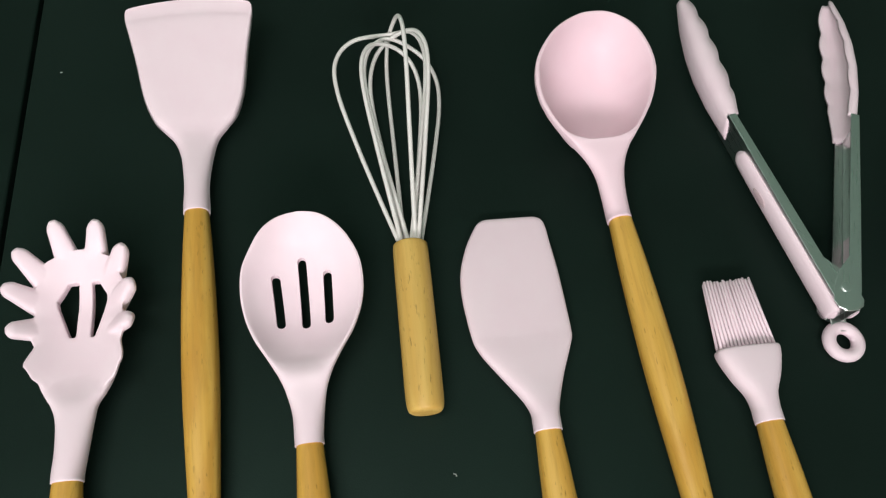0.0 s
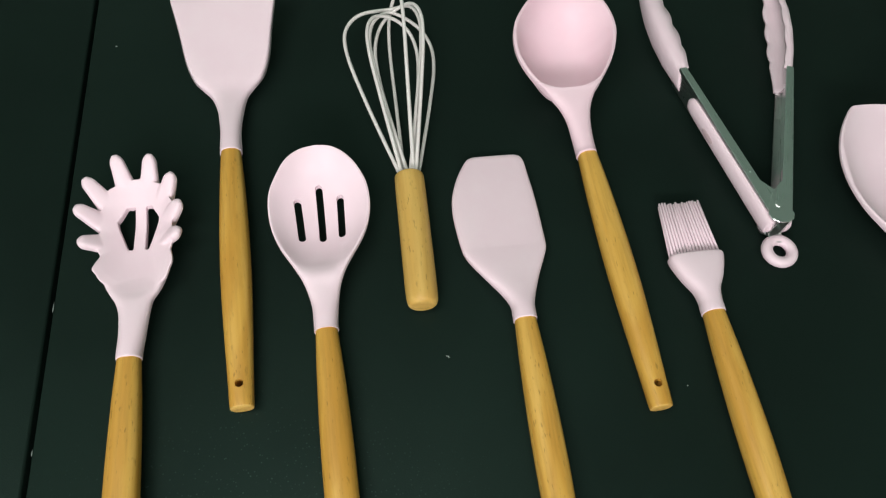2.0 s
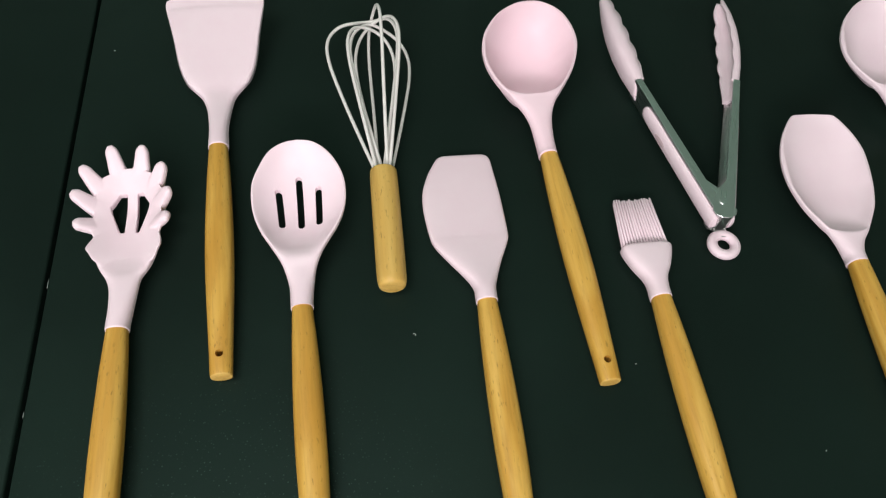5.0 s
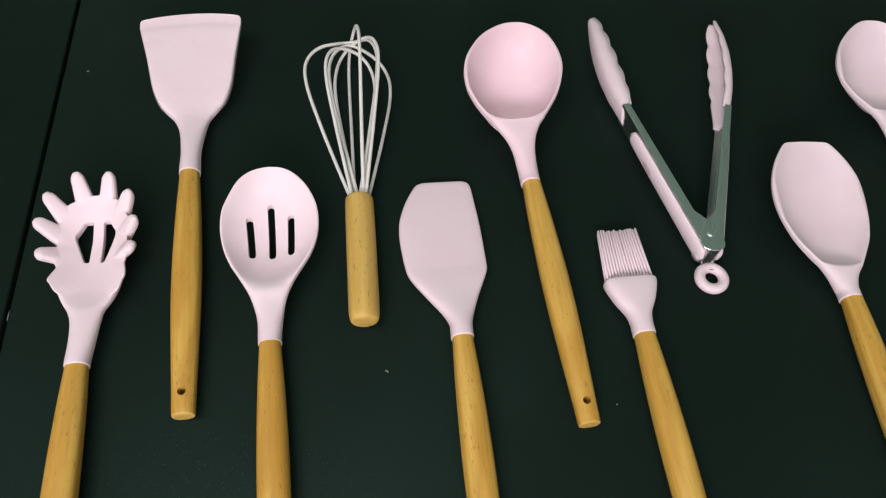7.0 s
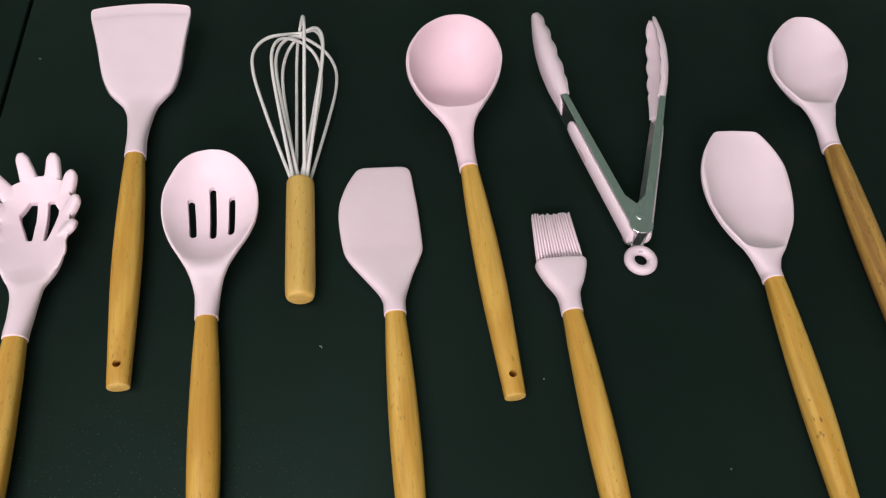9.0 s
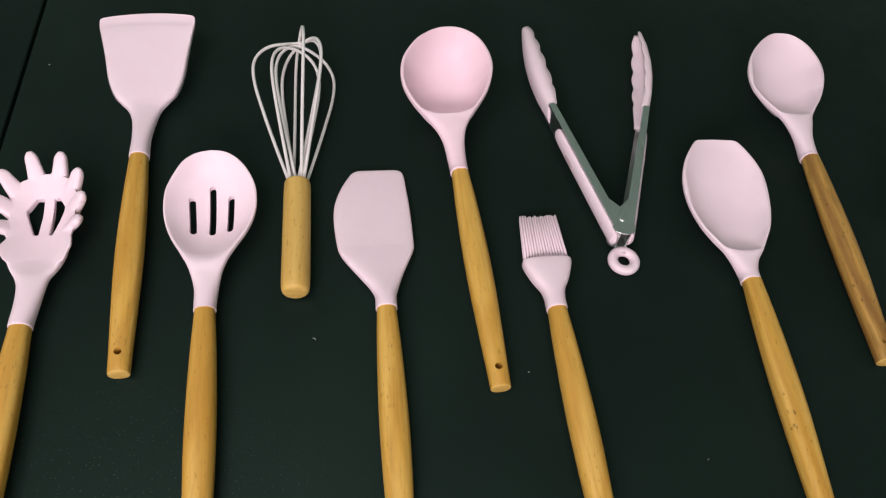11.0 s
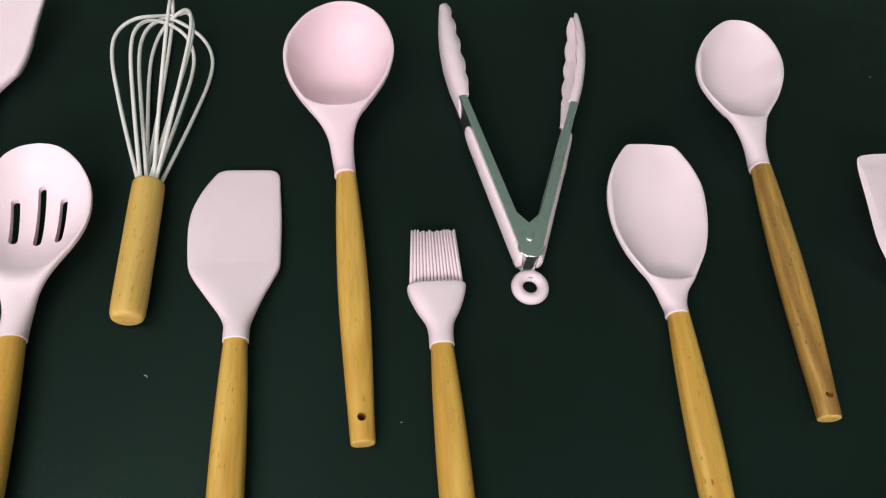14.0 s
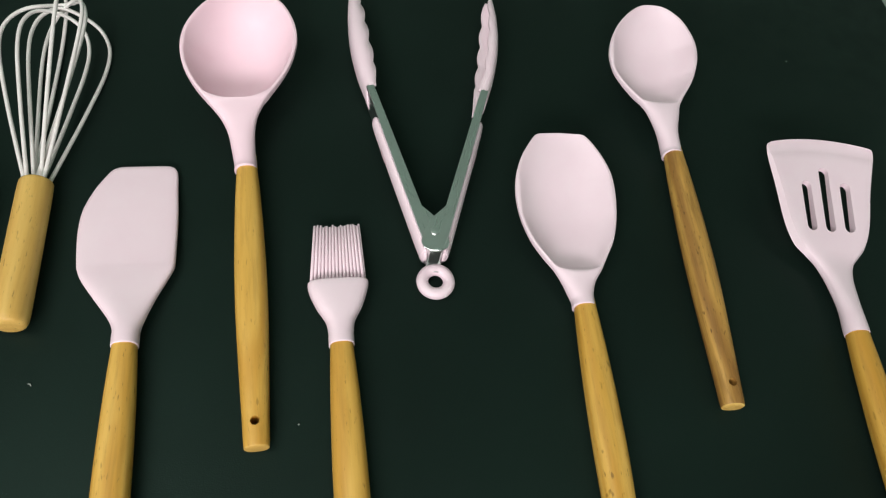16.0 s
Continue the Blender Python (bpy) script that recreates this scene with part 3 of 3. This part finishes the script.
def pasta_server():
    t = thing("pasta_server", -0.1973, -0.0050, 7.11, "pale pink silicone pasta fork with blunt teeth and beech handle", "pasta server", GROUP)
    bm = bmesh.new()
    tips = [(-50, 0.0380, 0.0190), (-17, 0.0302, 0.027), (18.9, 0.0318, 0.031), (50, 0.0400, 0.034), (76.3, 0.0478, 0.035), (103, 0.0500, 0.034), (131, 0.0460, 0.031), (156, 0.0392, 0.027), (191.5, 0.0342, 0.022), (228, 0.0378, 0.0165)]
    lobed_bowl(bm, 0.0015, 0.088, tips, [(-34, 0.0285), (0, 0.0245), (35, 0.0295), (63, 0.0345), (90, 0.0365), (117, 0.0358), (144, 0.0290), (175, 0.0240), (213, 0.0275)], [(240, 0.0405, 0.0140), (254, 0.0430, 0.0110), (270, 0.0450, 0.0100), (285, 0.0440, 0.0110), (297, 0.0425, 0.0140)])
    bm = cut(bm, [[(-0.0010, 0.1085), (-0.0062, 0.1080), (-0.0122, 0.0985), (-0.0118, 0.0950), (-0.0052, 0.0775), (-0.0022, 0.0772)], [(0.0064, 0.1080), (0.0102, 0.1075), (0.0152, 0.0990), (0.0150, 0.0955), (0.0080, 0.0768), (0.0058, 0.0768)]])
    teeth(bm, 0.0015, 0.088, tips[1:-1])
    shell(bm, sleeve(0.0078) + [(0.016, -0.0072, 0.0096, 0.0105, 0, 0.0070, 2.2, 0), (0.030, -0.0080, 0.0116, 0.0108, 0, 0.0056, 2.3, 0), (0.038, -0.0104, 0.0130, 0.0107, 0, 0.0047, 3, 0), (0.0440, -0.0140, 0.0165, 0.0108, -0.0012, 0.0040, 4, 0), (0.0500, -0.0172, 0.0195, 0.0108, -0.0025, 0.0037, 5, 0), (0.0580, -0.0200, 0.0222, 0.0116, -0.0048, 0.0033, 5, 0), (0.0660, -0.0200, 0.0220, 0.0098, -0.0048, 0.0020, 4, 0)])
    head = part("head", bm, SILICONE, t, "pale pink silicone fork bowl with blunt teeth and two kite-shaped holes")
    # stem and bowl are moulded in one piece
    fuse = head.modifiers.new("fuse", "REMESH")
    fuse.mode = "VOXEL"
    fuse.voxel_size = 0.00055
    fuse.use_smooth_shade = True
    soften = head.modifiers.new("soften", "SMOOTH")
    soften.factor = 0.5
    soften.iterations = 10
    handle(t, 0.186)


def whisk():
    t = thing("whisk", -0.0258, 0.1310, 5.5, "balloon whisk with pale coated wires and a plain beech handle", "whisk", GROUP)
    bm = bmesh.new()
    loops = []
    for y, r in spline([(0.001, 0.0075), (0.0, 0.0095), (-0.003, 0.0105), (-0.03, 0.0107), (-0.07, 0.0107), (-0.092, 0.0106), (-0.0985, 0.0098), (-0.1005, 0.0082), (-0.1010, 0.0060)], 4):
        loops.append([(r * math.cos(a), y, 0.0107 + r * math.sin(a)) for a in np.arange(28) * math.pi / 14])
    rings(bm, loops)
    part("handle", bm, PALE, t, "plain cylindrical beech handle with rounded end")
    # each loop: sideways and upward reach of its first and second half, length
    for (xa, za), (xb, zb), length, at in (((-0.038, 0.002), (0.020, 0.012), 0.1535, -0.8), ((-0.020, 0.000), (0.029, -0.016), 0.1495, 0.8), ((0.006, 0.030), (-0.004, -0.016), 0.1570, 0.0), ((-0.021, 0.013), (0.017, -0.012), 0.1430, -0.4), ((0.020, 0.021), (-0.016, -0.016), 0.1500, 0.4)):
        rows = []
        for (sx, sz), order in (((xa, za), 1), ((xb, zb), -1)):
            half = [(0.10, -0.006), (0.13, 0.0), (0.30, 0.3), (0.52, 0.66), (0.74, 0.96), (0.88, 0.98), (0.97, 0.66), (1.0, 0.0)]
            pts = [(sx * g + 0.004 * at * (1 - u), length * (u - 0.13) / 0.87 if u > 0.13 else 0.03 * (u - 0.13), 0.0107 + 0.011 * max(u - 0.13, 0) + sz * g) for u, g in half]
            # wires start spread inside the handle's rim
            pts = [(x + math.copysign(0.0045, sx) * (1 - u) ** 2, y, z + math.copysign(0.003, sz) * (1 - u) ** 2) for (x, y, z), (u, g) in zip(pts, half)]
            rows.append(pts)
        path = rows[0][:-1] + rows[1][::-1]
        bm = bmesh.new()
        tube(bm, [tuple(p) for p in spline(path, 6)], 0.0014, 8)
        part("wire", bm, WIRE, t, "pale coated wire loop")
    return t


def tongs():
    t = thing("tongs", 0.2315, 0.1036, 0.0, "steel kitchen tongs, half open, with pink silicone tips and grips", "tongs", GROUP)
    z0, z1 = 0.003, 0.0225
    for side, ang, name in ((-1, 18.5, "arm"), (1, -14.8, "arm")):
        # local: y along the arm from the pivot, x outwards
        m = pose(0, 0, 0, 0, 0, ang)
        s = side
        lift = 0.0004 if s > 0 else 0.0
        bm = bmesh.new()
        # top and bottom flanges, wide at the pivot
        outline = [(s * 0.0010, -0.0150), (s * 0.0058, -0.0138), (s * 0.0086, -0.0110), (s * 0.0095, 0.0), (s * 0.0090, 0.060), (s * 0.0080, 0.131), (s * 0.0024, 0.131), (s * 0.0020, 0.0215), (-s * 0.0046, 0.0095), (-s * 0.0070, -0.002), (-s * 0.0066, -0.0105), (-s * 0.0040, -0.0138)]
        slab(bm, outline, z1 + lift - 0.0010, z1 + lift, 0.00025, 1)
        slab(bm, outline, z0 - lift, z0 - lift + 0.0009)
        # outer web
        web = [(s * 0.0085, -0.013), (s * 0.0095, 0.0), (s * 0.0090, 0.060), (s * 0.0080, 0.131), (s * 0.0071, 0.131), (s * 0.0081, 0.060), (s * 0.0086, 0.0), (s * 0.0076, -0.013)]
        slab(bm, web, z0 + 0.0008, z1 - 0.0006)
        arm = part(name, bm, STEEL, t, "polished steel channel arm", smooth=False)
        arm.matrix_basis = m
        # silicone grip on the web's outside
        bm = bmesh.new()
        loops = []
        for y, g in spline([(-0.013, 0.15), (-0.011, 0.7), (-0.006, 1.0), (0.03, 1.0), (0.08, 0.95), (0.101, 0.85), (0.106, 0.55), (0.108, 0.12)], 4):
            loops.append([(s * (0.0093 - 0.0008 * max(y, 0) / 0.1 + 0.0036 * g * max(math.cos(a), -0.2)), y, (z0 + z1) / 2 - 0.001 + 0.0078 * g * math.sin(a)) for a in np.arange(16) * math.pi / 8])
        rings(bm, loops)
        grip = part("grip", bm, SILICONE, arm, "pink silicone grip pad")
        bm = bmesh.new()
        rings(bm, [[(s * (0.0121 + dx), 0.073 + 0.0075 * g * math.cos(a), (z0 + z1) / 2 - 0.001 + 0.0026 * g * math.sin(a)) for a in np.arange(16) * math.pi / 8] for dx, g in ((-0.0006, 1.0), (0.0001, 1.0), (0.0002, 0.9))])
        part("mark", bm, MARK, grip, "small embossed oval mark")
        # scalloped tip: a half pipe that opens inwards
        bm = bmesh.new()
        loops = []
        n = 11
        for k in range(45):
            u = k / 44
            y = 0.130 + 0.102 * u
            d = 0.0066 + 0.0040 * max(0.0, math.sin(math.pi * (0.10 + 0.85 * u))) ** 0.8 - 0.003 * u**4
            d += 0.0016 * abs(math.sin(math.pi * 5.0 * u)) * min(1.0, u / 0.2)
            hz = 0.0098 + 0.0020 * math.sin(math.pi * u) - 0.0060 * u**4
            out = 0.0090 + 0.0015 * math.sin(math.pi * u) - (0.0185 if s > 0 else 0.0165) * u**2
            th = 0.0021
            zc = (z0 + z1) / 2 + 0.004 * u
            ring = []
            for f, r in ((1, 0), (-1, th)):
                for i in range(n) if f > 0 else range(n - 1, -1, -1):
                    a = -math.pi / 2 + math.pi * i / (n - 1)
                    reach = d * (1.0 - 0.22 * s * math.copysign(1.0, math.sin(a)) * min(1.0, u / 0.15))
                    start = -0.011 * max(0.0, 1 - u / 0.12) * (0.5 - 0.5 * math.sin(a))
                    ring.append((s * (out - reach + (reach - r) * math.cos(a) ** 0.5 if 0 < i < n - 1 else out - reach), y + start, zc + (hz - r) * math.copysign(abs(math.sin(a)) ** 0.8, math.sin(a))))
            loops.append(ring)
        rings(bm, loops)
        part("tip", bm, SILICONE, arm, "scalloped pink silicone tip")
    bm = bmesh.new()
    for r, a, b in ((0.0032, z1, z1 + 0.0012), (0.0022, z0 - 0.001, z1)):
        slab(bm, [(r * math.cos(q), r * math.sin(q)) for q in np.arange(18) * math.pi / 9], a, b, 0.0005 if a > 0.01 else 0)
    part("rivet", bm, STEEL, t, "domed steel rivet")
    bm = bmesh.new()
    box(bm, -0.0045, 0.0055, -0.022, -0.006, 0.006, 0.0072, 0.0004)
    part("lock_tab", bm, STEEL, t, "steel pull tab of the lock")
    bm = bmesh.new()
    loops = []
    for i in range(36):
        a = i * math.pi / 18
        loops.append([((0.0088 + 0.0040 * math.cos(b)) * math.cos(a), (0.0088 + 0.0040 * math.cos(b)) * math.sin(a), 0.0040 + 0.0039 * math.sin(b)) for b in np.arange(14) * math.pi / 7])
    made = rings(bm, loops, (False, False))
    for i in range(14):
        j = (i + 1) % 14
        bm.faces.new((made[-1][i], made[-1][j], made[0][j], made[0][i]))
    ring = part("ring", bm, SILICONE, t, "round pink silicone pull ring")
    ring.matrix_basis = pose(0.0022, -0.0276, 0.0003)


solid_turner()
slotted_spoon()
scraper()
ladle()
mixing_spoon()
serving_spoon()
slotted_turner()
pasta_server()
pastry_brush()
whisk()
tongs()


# ---- crumbs ----
def crumb(x, y, size, turn):
    bm = bmesh.new()
    tube(bm, [(-size, -0.4 * size, 0.0004), (0, 0.2 * size, 0.0006), (size, -0.2 * size, 0.0004)], 0.00035, 5)
    ob = part("crumb", bm, CRUMB, None)
    ob.matrix_basis = pose(x, y, 0.0001, 0, 0, turn)
    tagged(ob, "tiny pale crumb lying on the dark tabletop", "crumb", "crumbs on the table")


for x, y, size, turn in ((0.0, 0.0, 0.0012, -40), (0.153, -0.0197, 0.0005, 20), (0.543, 0.309, 0.0006, 0), (0.272, -0.079, 0.0005, 50), (0.167, -0.200, 0.0005, 0), (-0.258, 0.258, 0.0007, 10)):
    crumb(x, y, size, turn)


def paint_chip(x, y, length):
    bm = bmesh.new()
    slab(bm, [(-0.0002, -length), (0.0002, -0.7 * length), (0.0003, 0.2 * length), (0.0001, length), (-0.0002, 0.5 * length)], 0.0001, 0.0004)
    ob = part("paint_chip", bm, CHIP, None)
    ob.matrix_basis = TABLE_POSE @ pose(x, y, 0.0)
    tagged(ob, "pale paint chip on the edge of the panel joint", "paint chip", "chips along the joint")


for x, y, length in ((0.0018, 0.034, 0.0040), (0.0018, -0.060, 0.0022)):
    paint_chip(x, y, length)
